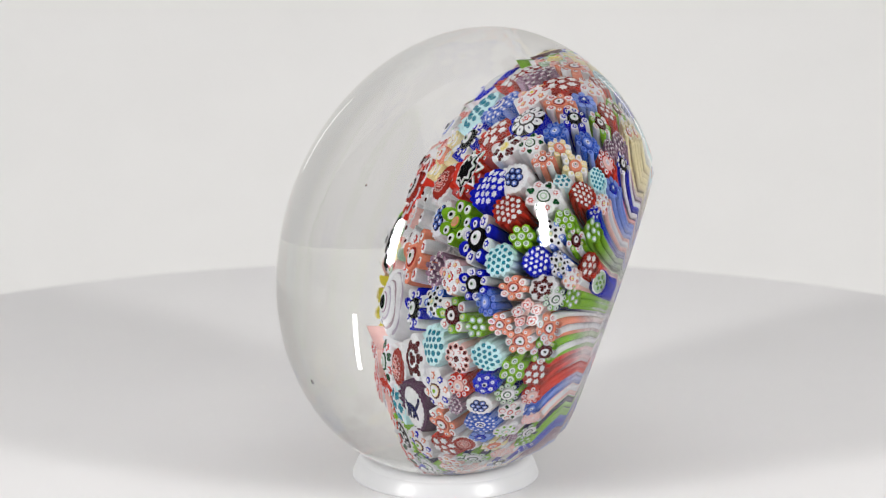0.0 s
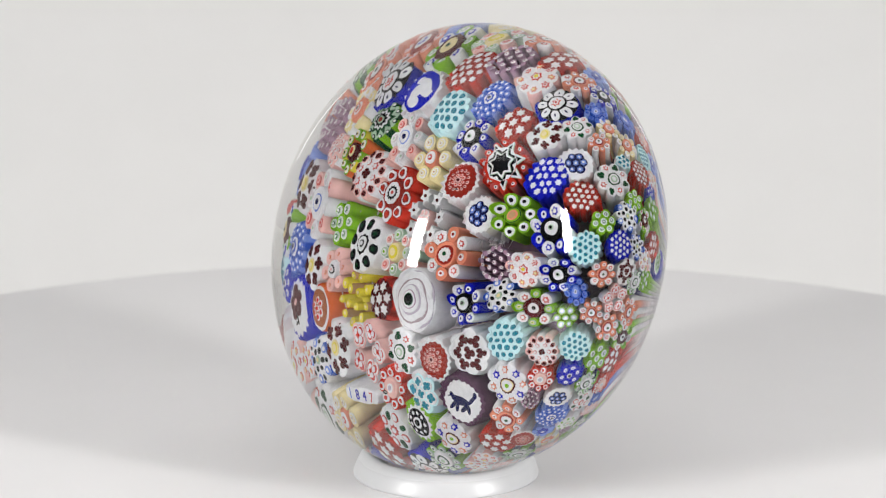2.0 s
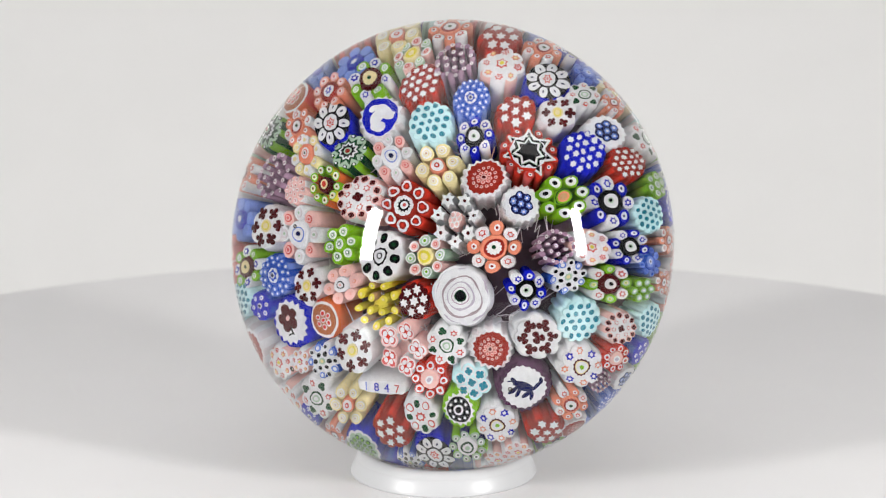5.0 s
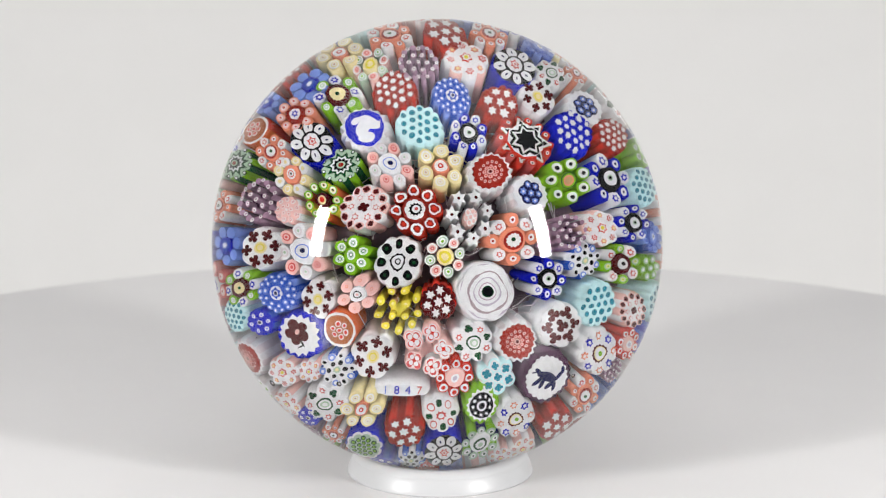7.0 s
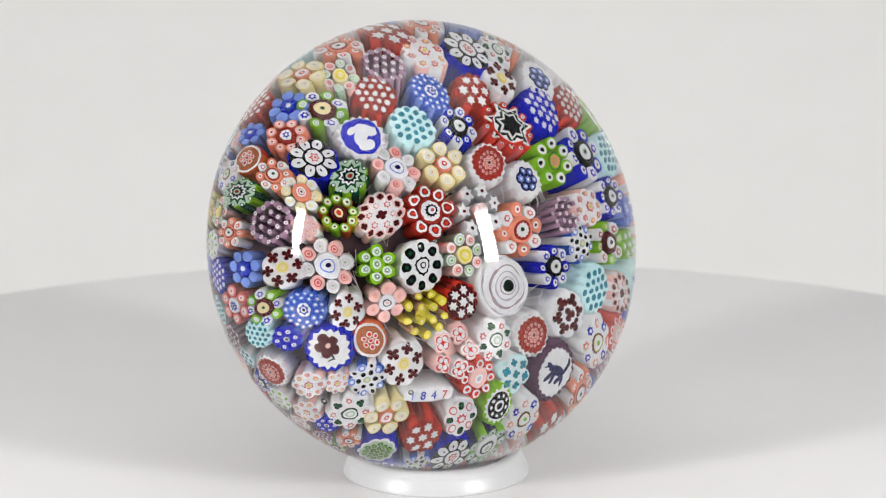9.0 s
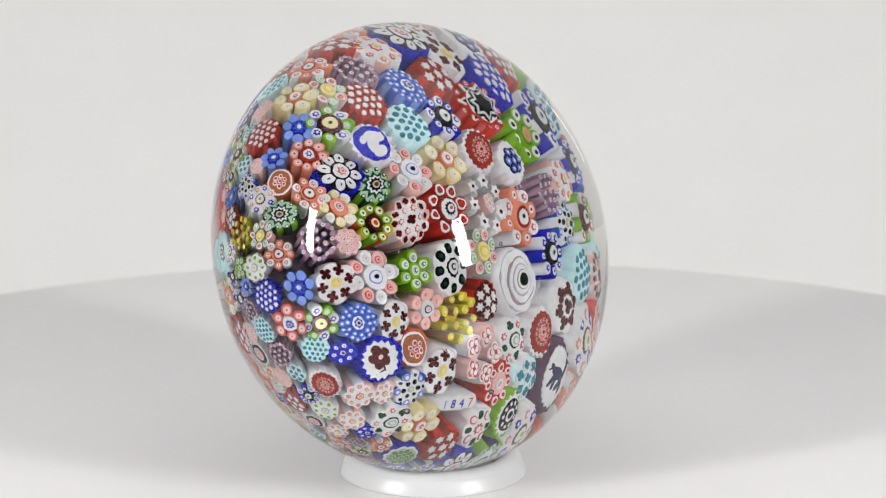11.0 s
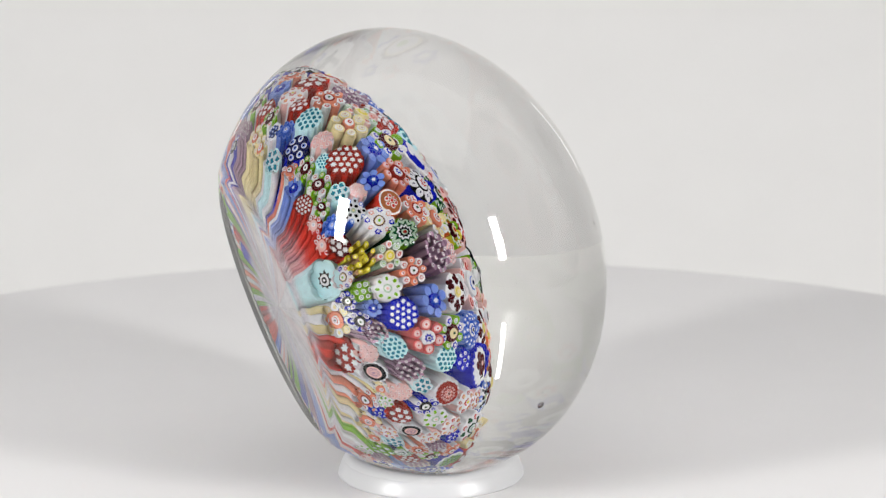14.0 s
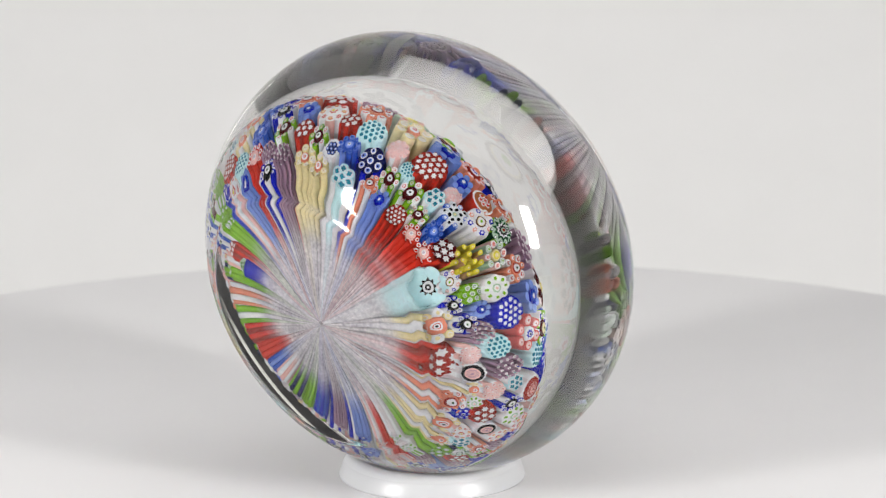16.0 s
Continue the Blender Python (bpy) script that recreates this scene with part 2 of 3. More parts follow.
    for count, rho, rr, c_side, c_top, turn, *form in tubes:
        t_shape, t_n, t_amp = form[0] if form else ("round", 8, 0)
        for i in range(count):
            a = math.tau * (i + turn) / count + spin
            c_use = c_side[i % len(c_side)] if isinstance(c_side, tuple) else c_side
            low = bulge * (1 - rho ** 2) * 0.9
            sweep(r0 * rho * math.cos(a), r0 * rho * math.sin(a), outline(t_shape, t_n, t_amp, rr * r0, max(9, corners(t_shape, t_n)), a),
                  c_use, c_top or c_use, low, 0.00002)
    c, s_ = math.cos(spin), math.sin(spin)

    def swell(u, v):
        return bulge * (1 - min(1.0, (u * u + v * v) / (r0 * r0))) + 0.00003

    for f_shape, fn, famp, fr, fx, fy, colour, level, *angle in feats:
        turn = spin + (angle[0] if angle else math.atan2(fy, fx))
        if math.hypot(fx, fy) > 0.01:
            fr *= rng.uniform(0.92, 1.08)
        pts = outline(f_shape, fn, famp, fr * r0, 20 if f_shape == "round" and fr > 0.24 else corners(f_shape, fn), turn)
        ox, oy = (fx * c - fy * s_) * r0, (fx * s_ + fy * c) * r0
        up, dn = [], []
        on_tip = bool(tubes) and math.hypot(fx, fy) > 0.3
        for a, b_ in pts:
            h = (swell(ox, oy) if on_tip else swell(ox + a, oy + b_)) + STEP * level
            u, v = warp(ox + a, oy + b_)
            up.append(bm.verts.new(x_ax * u + y_ax * v + nrm * h))
            dn.append(bm.verts.new(x_ax * u + y_ax * v + nrm * (h - STEP * 2.4)))
        k = slot(colour)
        shells = [up]
        for w in (0.66, 0.33) if fr > 0.45 else (0.5,) if fr > 0.25 else ():
            shells.append([])
            for a, b_ in pts:
                h = (swell(ox, oy) if on_tip else swell(ox + a * w, oy + b_ * w)) + STEP * level
                u, v = warp(ox + a * w, oy + b_ * w)
                shells[-1].append(bm.verts.new(x_ax * u + y_ax * v + nrm * h))
        u, v = warp(ox, oy)
        mid = bm.verts.new(x_ax * u + y_ax * v + nrm * (swell(ox, oy) + STEP * level))
        for i in range(len(pts)):
            j = (i + 1) % len(pts)
            faces = [(a[i], a[j], b_[j], b_[i]) for a, b_ in zip(shells, shells[1:])]
            for vs in faces + [(shells[-1][i], shells[-1][j], mid), (dn[i], dn[j], up[j], up[i])]:
                bm.faces.new(vs).material_index = k
    ob = link("cane", bm, [MAT[c] for c in slots], parent, label)
    ob.location = p
    return ob


# ---- cane designs: side colours by rib, outline, face colour, face pattern, separate tubes ----
# tubes: (count, distance from the middle, radius, side colour, tip colour, turn)
DOT, STAR6 = ("white", 0.1), ("white", 0.2, "star", 6, 0.5)
QUAD = ("maroon", 0.25, "clover", 4, 0.6)
TREF = ("maroon", 0.27, "clover", 3, 0.62)


def eye(outer, inner, r=0.3, shape=("cog", 12, 0.14), level=1):
    """A pale toothed disc with a dark or coloured pupil."""
    return disc("white", r, *shape, level=level + 1) + disc(outer, r * 1.28, level=level) + disc(inner, r * 0.3, level=level + 2)



def petals(count, sides, tip, core, core_side=None):
    """count finger-like rods side by side round a core."""
    s = math.sin(math.pi / count)
    rr = s / (1 + s)
    return [(count, 1 - rr, rr * 1.0, sides, tip, 0), (1, 0, 1 - 1.75 * rr, core_side or core, core, 0)]


DESIGN = dict(
    # Lavender, plum and mauve rings colour in the shade between the rolled layers.
    rose=(("white",), ("lobed", 6, 0.07), "white",
          disc("lavender", 0.85, "lobed", 5, 0.07, 1, 0.03, 0.02) + disc("white", 0.81, "lobed", 5, 0.07, 3, 0.02, 0.03) + disc("plum", 0.645, "lobed", 4, 0.06, 4, 0.04, -0.02)
          + disc("white", 0.61, "lobed", 4, 0.06, 6, 0.06, -0.01) + disc("lavender", 0.45, level=7, x=0.02) + disc("white", 0.41, "lobed", 5, 0.06, 9, 0.0, 0.01)
          + disc("mauve", 0.28, level=10) + disc("white", 0.255, level=11) + disc("pine", 0.19, level=12) + disc("black", 0.155, level=13), []),
    redflower=(("red", "brick"), ("lobed", 8, 0.18), "brick",
               ring(8, 0.72, [("white", 0.23, "clover", 3, 0.2), ("brick", 0.14, "clover", 3, 0.2), ("red", 0.07)]) + disc("white", 0.38, "lobed", 8, 0.1)
               + disc("black", 0.25, "cog", 12, 0.25, 2) + disc("white", 0.14, level=3) + disc("rose", 0.06, level=4), petals(8, "red", "brick", "brick")),
    greenpet=(("white",), ("lobed", 10, 0.10), "white",
              ring(8, 0.66, [("black", 0.19, "clover", 2, 0.25), ("pine", 0.07)]) + disc("black", 0.34, "cog", 10, 0.12)
              + disc("white", 0.25, level=2) + disc("black", 0.13, level=3) + disc("white", 0.08, level=4), []),
    dog=(("purple",), ("cog", 20, 0.10), "purple",
         disc("white", 0.79, "cog", 22, 0.07) + [
             ("oval", 0, 0.48, 0.366, 0.024, 0.024, "navy", 2, 0.12), ("oval", 0, 0.5, 0.159, -0.415, 0.122, "navy", 2, -0.5),
             ("oval", 0, 0.5, 0.171, -0.268, 0.049, "navy", 2, 0.4), ("oval", 0, 0.34, 0.232, -0.305, -0.220, "navy", 2, 0.9),
             ("oval", 0, 0.34, 0.207, -0.122, -0.268, "navy", 2, 1.25), ("oval", 0, 0.34, 0.220, 0.171, -0.220, "navy", 2, 0.9),
             ("oval", 0, 0.34, 0.220, 0.329, -0.244, "navy", 2, 1.7), ("oval", 0, 0.34, 0.220, 0.439, 0.195, "navy", 2, 1.0),
             ("oval", 0, 0.45, 0.146, 0.525, 0.390, "navy", 2, 1.9), ("oval", 0, 0.3, 0.085, -0.561, 0.061, "navy", 2, 0.3)], []),
    flower=(("blue",), ("lobed", 14, 0.08), "blue",
            disc("white", 0.86, "cog", 16, 0.14) + disc("maroon", 0.48, "clover", 5, 0.3, 2, -0.06, 0.16) + disc("pink", 0.11, level=3, x=-0.06, y=0.18)
            + [("oval", 0, 0.16, 0.26, 0.08, -0.26, "black", 2, 1.9), ("oval", 0, 0.2, 0.16, 0.0, -0.46, "black", 2, 0.3),
               ("oval", 0, 0.3, 0.16, 0.2, -0.1, "maroon", 2, 0.5)], []),
    # Milk ribs between white ones on toothed canes paint the fluting's shade.
    goose=(("white", "milk"), ("cog", 18, 0.16), "white",
           disc("blue", 0.76, "lobed", 9, 0.05) + [
               ("oval", 0, 0.55, 0.42, 0.20, 0.18, "white", 2, -0.4), ("oval", 0, 0.6, 0.40, -0.04, 0.0, "white", 2, 1.0),
               ("oval", 0, 0.6, 0.32, 0.04, -0.40, "white", 2, 0.2), ("oval", 0, 0.4, 0.22, 0.45, 0.10, "white", 2, 0.8),
               ("oval", 0, 0.6, 0.2, -0.30, 0.28, "white", 2, 0.5)], []),
    bluefl=(("blue",), ("lobed", 8, 0.2), "blue",
            disc("black", 0.90) + ring(8, 0.64, [("white", 0.27, "oval", 0, 0.74), ("navy", 0.07, "oval", 0, 0.5)], level=2)
            + disc("black", 0.44, level=3) + disc("white", 0.36, "lobed", 8, 0.06, 4) + disc("red", 0.24, "star", 6, 0.4, 5) + disc("white", 0.16, "star", 6, 0.4, 6)
            + disc("rose", 0.06, level=7), []),
    cyan=(("cyan",), ("lobed", 14, 0.15), "cyan", hexes([("teal", 0.115)], 2, 0.36), []),
    star=(("rose", "red"), ("round", 8, 0), "red",
          ring(14, 0.86, [("white", 0.07), ("black", 0.03)]) + disc("sage", 0.96, "star", 7, 0.40, 2) + disc("white", 0.93, "star", 7, 0.40, 3) + disc("black", 0.81, "star", 7, 0.42, 4) + disc("sage", 0.58, "star", 7, 0.34, 5)
          + disc("white", 0.55, "star", 7, 0.34, 6) + disc("black", 0.44, "star", 7, 0.32, 7), [(14, 0.86, 0.15, ("rose", "red"), "red", 0), (1, 0, 0.72, "red", "white", 0)]),
    redring=(("orange", "red"), ("round", 8, 0), "white",
             disc("rust", 0.78) + ring(6, 0.36, [("white", 0.16), ("red", 0.1)], level=2) + disc("white", 0.15, level=2) + disc("red", 0.1, level=3), []),
    maroonstar=(("red", "brick"), ("lobed", 14, 0.12), "maroon", hexes([("white", 0.27, "star", 6, 0.42)], 1, 0.57), []),
    redstar=(("red", "brick"), ("lobed", 12, 0.16), "brick", hexes([("white", 0.24, "star", 6, 0.42)], 1, 0.58), []),
    redtop=(("red", "brick"), ("lobed", 18, 0.15), "brick", hexes([("white", 0.145, "star", 6, 0.4)], 2, 0.37), []),
    bluedots=(("blue",), ("lobed", 18, 0.15), "blue", hexes([("white", 0.14, "star", 6, 0.35)], 2, 0.37), []),
    pinkred=(("pink", "white"), ("lobed", 12, 0.12), "white",
             ring(12, 0.76, [("pink", 0.17), ("maroon", 0.13, "clover", 4, 0.3)]) + ring(6, 0.45, [("rose", 0.14, "star", 6, 0.4), ("white", 0.08)])
             + disc("maroon", 0.2, "clover", 4, 0.4, 2), []),
    clover=(("white",), ("lobed", 8, 0.14), "white", hexes([TREF], 1, 0.56), []),
    quad=(("white", "milk"), ("lobed", 6, 0.24), "white",
          ring(6, 0.62, [QUAD], 0.5) + disc("cream", 0.27) + disc("yellow", 0.19, level=2) + disc("cream", 0.14, level=3), []),
    purple=(("mauve",), ("round", 8, 0), "purple", hexes([("milk", 0.085), ("mauve", 0.03)], 2, 0.39, 1),
            [(12, 0.74, 0.125, "mauve", "mauve", 0.5), (6, 0.39, 0.125, "mauve", "mauve", 0), (1, 0, 0.12, "mauve", "mauve", 0)]),
    yellow=(("yellow", "tan"), ("round", 8, 0), "yellow", ring(9, 0.79, [("cream", 0.07, "star", 6, 0.4)]) + ring(4, 0.36, [("cream", 0.07, "star", 6, 0.4)]),
            [(9, 0.79, 0.165, ("yellow", "tan", "yellow"), "yellow", 0), (4, 0.36, 0.165, ("yellow", "yellow", "tan"), "yellow", 0)]),
    cream=(("cream", "salmon"), ("round", 8, 0), "salmon",
           ring(6, 0.67, [("white", 0.2), ("cream", 0.14), ("white", 0.09), ("tan", 0.04)]) + disc("white", 0.26) + disc("red", 0.12, level=2) + disc("white", 0.06, level=3),
           [(6, 0.67, 0.325, "cream", "cream", 0), (1, 0, 0.36, "salmon", "salmon", 0)]),
    creamfl=(("cream", "white"), ("lobed", 8, 0.28), "cream",
             ring(8, 0.72, [("white", 0.15), ("cream", 0.1)]) + disc("salmon", 0.42, "star", 8, 0.3) + disc("white", 0.27, "cog", 12, 0.12, 2) + disc("red", 0.17, level=3)
             + disc("white", 0.13, level=4) + disc("black", 0.06, level=5), petals(8, ("cream", "white"), None, "salmon")),
    whitestars=(("white",), ("lobed", 7, 0.3), "milk",
                ring(7, 0.68, [("maroon", 0.055)]) + hexes([("white", 0.10), ("pink", 0.07)], 1, 0.19, 1),
                [(7, 0.68, 0.30, "white", "white", 0, ("star", 6, 0.42)), (1, 0, 0.3, "pink", "pink", 0)]),
    sal=(("salmon", "white"), ("lobed", 8, 0.26), "salmon",
         ring(8, 0.72, [("white", 0.12), ("brick", 0.05)], alternate=[("rose", 0.15, "star", 6, 0.35), ("white", 0.08, "star", 6, 0.3)])
         + eye("brick", "pine", 0.29), petals(8, ("salmon", "white"), None, "salmon")),
    salblue=(("salmon",), ("lobed", 8, 0.24), "salmon",
             ring(8, 0.72, [("pink", 0.2), ("white", 0.11), ("red", 0.06)]) + disc("white", 0.3, "lobed", 6, 0.1) + disc("blue", 0.2, "star", 6, 0.4, 2)
             + disc("white", 0.08, level=3), petals(8, "salmon", "salmon", "brick")),
    green6=(("green", "pine"), ("round", 8, 0), "pine",
            ring(7, 0.68, [("white", 0.2), ("black", 0.09)]) + disc("green", 0.3) + disc("salmon", 0.24, level=2) + disc("tan", 0.16, level=3),
            [(7, 0.68, 0.294, "green", "green", 0), (1, 0, 0.38, "green", "pine", 0)]),
    green7=(("green", "pine"), ("lobed", 7, 0.16), "green", hexes([("white", 0.22), ("sage", 0.17, "cog", 10, 0.2), ("pine", 0.1, "cog", 8, 0.2), ("white", 0.06)], 1, 0.62), petals(6, "green", "green", "green")),
    greentube=(("green",), ("round", 8, 0), "pine", hexes([("sage", 0.2), ("white", 0.1)], 1, 0.6), [(6, 0.6, 0.3, "green", "green", 0), (1, 0, 0.26, "green", "green", 0)]),
    bluewhite=(("blue", "white"), ("lobed", 8, 0.26), "blue",
               ring(8, 0.72, [("white", 0.14), ("navy", 0.05)], alternate=[("blue", 0.16, "star", 6, 0.35), ("white", 0.07)])
               + disc("black", 0.42, "cog", 10, 0.12) + disc("white", 0.29, level=2) + disc("sage", 0.12, level=3) + disc("black", 0.07, level=4), petals(8, ("blue", "white"), None, "black")),
    mosaic=(("white", "mid"), ("lobed", 10, 0.26), "white",
            ring(10, 0.74, [("white", 0.16), ("black", 0.1)], alternate=[("light", 0.17), ("white", 0.09)]) + ring(6, 0.4, [("black", 0.12)])
            + disc("sage", 0.2, "cog", 8, 0.2) + disc("cream", 0.1, level=2), []),
    trefoil=(("white",), ("lobed", 8, 0.22), "white",
             ring(8, 0.68, [("pine", 0.18, "clover", 3, 0.4)], alternate=[("rose", 0.16, "star", 6, 0.4), ("white", 0.09, "star", 6, 0.4)])
             + disc("pine", 0.36, "lobed", 6, 0.08) + disc("white", 0.28, level=2) + disc("sage", 0.2, level=3) + disc("white", 0.12, level=4), []),
    mint=(("white", "milk"), ("lobed", 8, 0.16), "white", ring(8, 0.66, [("green", 0.13, "clover", 2, 0.3)]) + disc("sage", 0.3, "lobed", 8, 0.1)
          + disc("white", 0.2, level=2) + disc("pink", 0.1, level=3), []),
    greenoval=(("white",), ("lobed", 8, 0.16), "white",
               ring(8, 0.64, [("pine", 0.17, "clover", 2, 0.3)], alternate=[("rose", 0.2), ("white", 0.16)]) + disc("rose", 0.28, "star", 8, 0.3) + disc("white", 0.14, level=2), []),
    redcog=(("white", "milk"), ("cog", 18, 0.14), "white",
            disc("brick", 0.78, "cog", 18, 0.10) + ring(14, 0.44, [("pink", 0.065), ("maroon", 0.03)], level=2) + ring(8, 0.24, [("pink", 0.08), ("red", 0.035)], level=2)
            + disc("pink", 0.14, level=2) + disc("maroon", 0.08, level=3), []),
    whiteblue=(("white", "milk"), ("cog", 18, 0.12), "white", hexes([("navy", 0.25)], 1, 0.36) + hexes([("light", 0.17, "star", 6, 0.35), ("white", 0.06)], 1, 0.4, 2), []),
    pinkwhite=(("pink", "white"), ("lobed", 8, 0.28), "white",
               ring(8, 0.72, [("rose", 0.14), ("pink", 0.1), ("rose", 0.05)], alternate=[("milk", 0.15), ("white", 0.1), ("sage", 0.05)])
               + disc("white", 0.36) + disc("light", 0.28, level=2) + disc("white", 0.24, level=3) + disc("navy", 0.1, level=4), petals(8, ("pink", "white"), None, "white")),
    pinkfl=(("pink",), ("lobed", 6, 0.28), "pink", ring(6, 0.67, [("salmon", 0.09), ("pink", 0.06)]) + disc("white", 0.32, "lobed", 8, 0.1)
            + disc("black", 0.22, "cog", 14, 0.2, 2) + disc("white", 0.15, level=3) + disc("pink", 0.07, level=4), petals(6, "pink", "pink", "white")),
    pinksmall=(("pink", "white"), ("lobed", 10, 0.14), "pink", ring(9, 0.68, [("white", 0.15), ("rose", 0.1, "cog", 6, 0.3), ("white", 0.04)])
               + ring(5, 0.3, [("white", 0.12), ("rose", 0.06)]) + disc("white", 0.1), []),
    bluebits=(("mid", "light"), ("lobed", 16, 0.12), "mid",
              ring(16, 0.8, [("light", 0.11), ("white", 0.055)]) + ring(10, 0.56, [("light", 0.11), ("white", 0.06)])
              + disc("white", 0.32, "lobed", 6, 0.1) + disc("mid", 0.26, "star", 6, 0.3, 2) + disc("white", 0.13, level=3) + disc("navy", 0.08, level=4), []),
    pinkstar=(("white", "pink"), ("lobed", 8, 0.2), "white",
              ring(8, 0.66, [("rose", 0.17, "star", 6, 0.4), ("white", 0.1, "star", 6, 0.4), ("rose", 0.04)], alternate=[("salmon", 0.16, "star", 6, 0.4), ("cream", 0.09, "star", 6, 0.4)])
              + disc("red", 0.27, "star", 6, 0.3) + disc("white", 0.2, "star", 6, 0.3, 2) + disc("yellow", 0.1, level=3), []),
    bluepink=(("white",), ("lobed", 9, 0.2), "white",
              ring(8, 0.7, [("blue", 0.18, "star", 6, 0.35), ("white", 0.09, "star", 6, 0.3)], alternate=[("salmon", 0.17, "star", 6, 0.4), ("white", 0.1, "star", 6, 0.4)])
              + disc("maroon", 0.38, "cog", 14, 0.12) + disc("cream", 0.29, level=2) + disc("white", 0.25, level=3) + disc("green", 0.1, level=4), []),
    greentop=(("green", "white"), ("lobed", 8, 0.26), "green",
              ring(8, 0.72, [("blue", 0.17, "star", 6, 0.35), ("white", 0.08)], alternate=[("white", 0.15), ("sage", 0.1), ("white", 0.05)])
              + disc("maroon", 0.4) + disc("cream", 0.33, "cog", 14, 0.1, 2) + disc("pine", 0.09, level=3), petals(8, ("white", "green"), None, "maroon")),
    greenpink=(("green", "white"), ("lobed", 8, 0.28), "cream",
               ring(8, 0.72, [("rose", 0.15, "star", 6, 0.35), ("white", 0.07)], alternate=[("sage", 0.16), ("cream", 0.1), ("green", 0.04)])
               + disc("maroon", 0.36, "cog", 12, 0.14) + disc("white", 0.26, level=2) + disc("black", 0.1, level=3), petals(8, ("white", "green"), None, "maroon")),
    greenor=(("green", "orange"), ("round", 8, 0), "maroon", ring(9, 0.72, [("white", 0.15), ("cream", 0.1), ("black", 0.05)], level=1) + disc("cream", 0.24, "cog", 10, 0.1)
             + disc("red", 0.14, level=2), [(9, 0.72, 0.245, ("green", "orange", "yellow"), "green", 0), (1, 0, 0.4, "maroon", "maroon", 0)]),
    sagestar=(("pine", "green"), ("lobed", 12, 0.2), "sage",
              ring(10, 0.84, [("pine", 0.1), ("white", 0.06)]) + disc("pine", 0.76, "star", 10, 0.36) + disc("white", 0.52, "star", 10, 0.25, 2)
              + disc("black", 0.40, "star", 10, 0.3, 3) + disc("sage", 0.2, level=4) + disc("brick", 0.12, level=5), []),
    pinkcross=(("pink", "white"), ("lobed", 5, 0.24), "pink",
               ring(5, 0.6, [("pink", 0.37, "clover", 4, 0.3), ("white", 0.34, "clover", 4, 0.4), ("rose", 0.29, "clover", 4, 0.6), ("white", 0.22, "clover", 4, 0.62), ("red", 0.11, "star", 4, 0.5)]),
               [(5, 0.6, 0.37, ("pink", "white"), "white", 0, ("lobed", 4, 0.2))]),
    date=(("white",), ("bar", 0, 0.23), "white", [], []),
    cyanquad=(("cyan", "white"), ("lobed", 6, 0.28), "cyan", hexes([("white", 0.26), ("teal", 0.21, "clover", 4, 0.4)], 1, 0.56), []),
    cyaneye=(("cyan",), ("lobed", 6, 0.16), "cyan", disc("black", 0.42, "star", 9, 0.3) + disc("white", 0.27, level=2) + disc("black", 0.15, level=3) + disc("white", 0.06, level=4), []),
    greencog=(("green",), ("lobed", 12, 0.14), "green",
              disc("white", 0.82, "cog", 16, 0.16) + disc("black", 0.64, level=2) + ring(9, 0.46, [("white", 0.1, "star", 5, 0.4)], level=3) + disc("white", 0.25, level=3)
              + disc("black", 0.15, level=4), []),
    redheart=(("red", "salmon"), ("lobed", 10, 0.22), "red", ring(8, 0.72, [("white", 0.2, "lobed", 3, 0.1), ("red", 0.1)]) + disc("pink", 0.34, "cog", 12, 0.12)
              + disc("white", 0.22, level=2) + disc("lavender", 0.12, level=3), petals(8, "red", "red", "pink")),
    redpet=(("rose", "red"), ("lobed", 6, 0.28), "rose", ring(6, 0.67, [("pink", 0.2), ("white", 0.11), ("rose", 0.06)]) + disc("white", 0.36, "lobed", 8, 0.1)
            + disc("blue", 0.26, "star", 8, 0.35, 2) + disc("white", 0.12, level=3) + disc("navy", 0.07, level=4), petals(6, "rose", "rose", "white")),
    darkeye=(("white", "milk"), ("cog", 14, 0.14), "white", disc("black", 0.76, "cog", 18, 0.08) + disc("pink", 0.5, level=2) + ring(8, 0.3, [("mauve", 0.1), ("pink", 0.05)], level=3)
             + disc("mauve", 0.12, level=3), []),
    greenwhite=(("green", "navy"), ("lobed", 9, 0.26), "navy", ring(9, 0.75, [("sage", 0.19), ("white", 0.13), ("pine", 0.06)]) + disc("white", 0.42) + disc("pine", 0.34, level=2)
                + disc("white", 0.27, "cog", 10, 0.2, 3) + disc("sage", 0.12, level=4), petals(9, ("green", "navy"), "sage", "white")),
    bluesage=(("blue",), ("lobed", 10, 0.1), "blue", disc("white", 0.92, "lobed", 10, 0.12) + disc("sage", 0.8, "lobed", 10, 0.1, 2) + hexes([("pine", 0.12), ("green", 0.07)], 2, 0.3, 3), []),
    bluering=(("navy", "blue"), ("lobed", 7, 0.14), "navy", hexes([("white", 0.22), ("light", 0.14), ("navy", 0.07)], 1, 0.62), []),
    bluesmall=(("blue", "mid"), ("lobed", 12, 0.12), "blue", ring(6, 0.58, [("white", 0.17, "star", 6, 0.35), ("light", 0.06)]) + disc("white", 0.2, "cog", 6, 0.2) + disc("navy", 0.12, level=2), []),
    bluepet=(("light", "mid"), ("lobed", 8, 0.16), "light", ring(8, 0.72, [("blue", 0.17)]) + disc("white", 0.52, "star", 8, 0.3) + disc("light", 0.24, level=2) + disc("cream", 0.12, level=3), []),
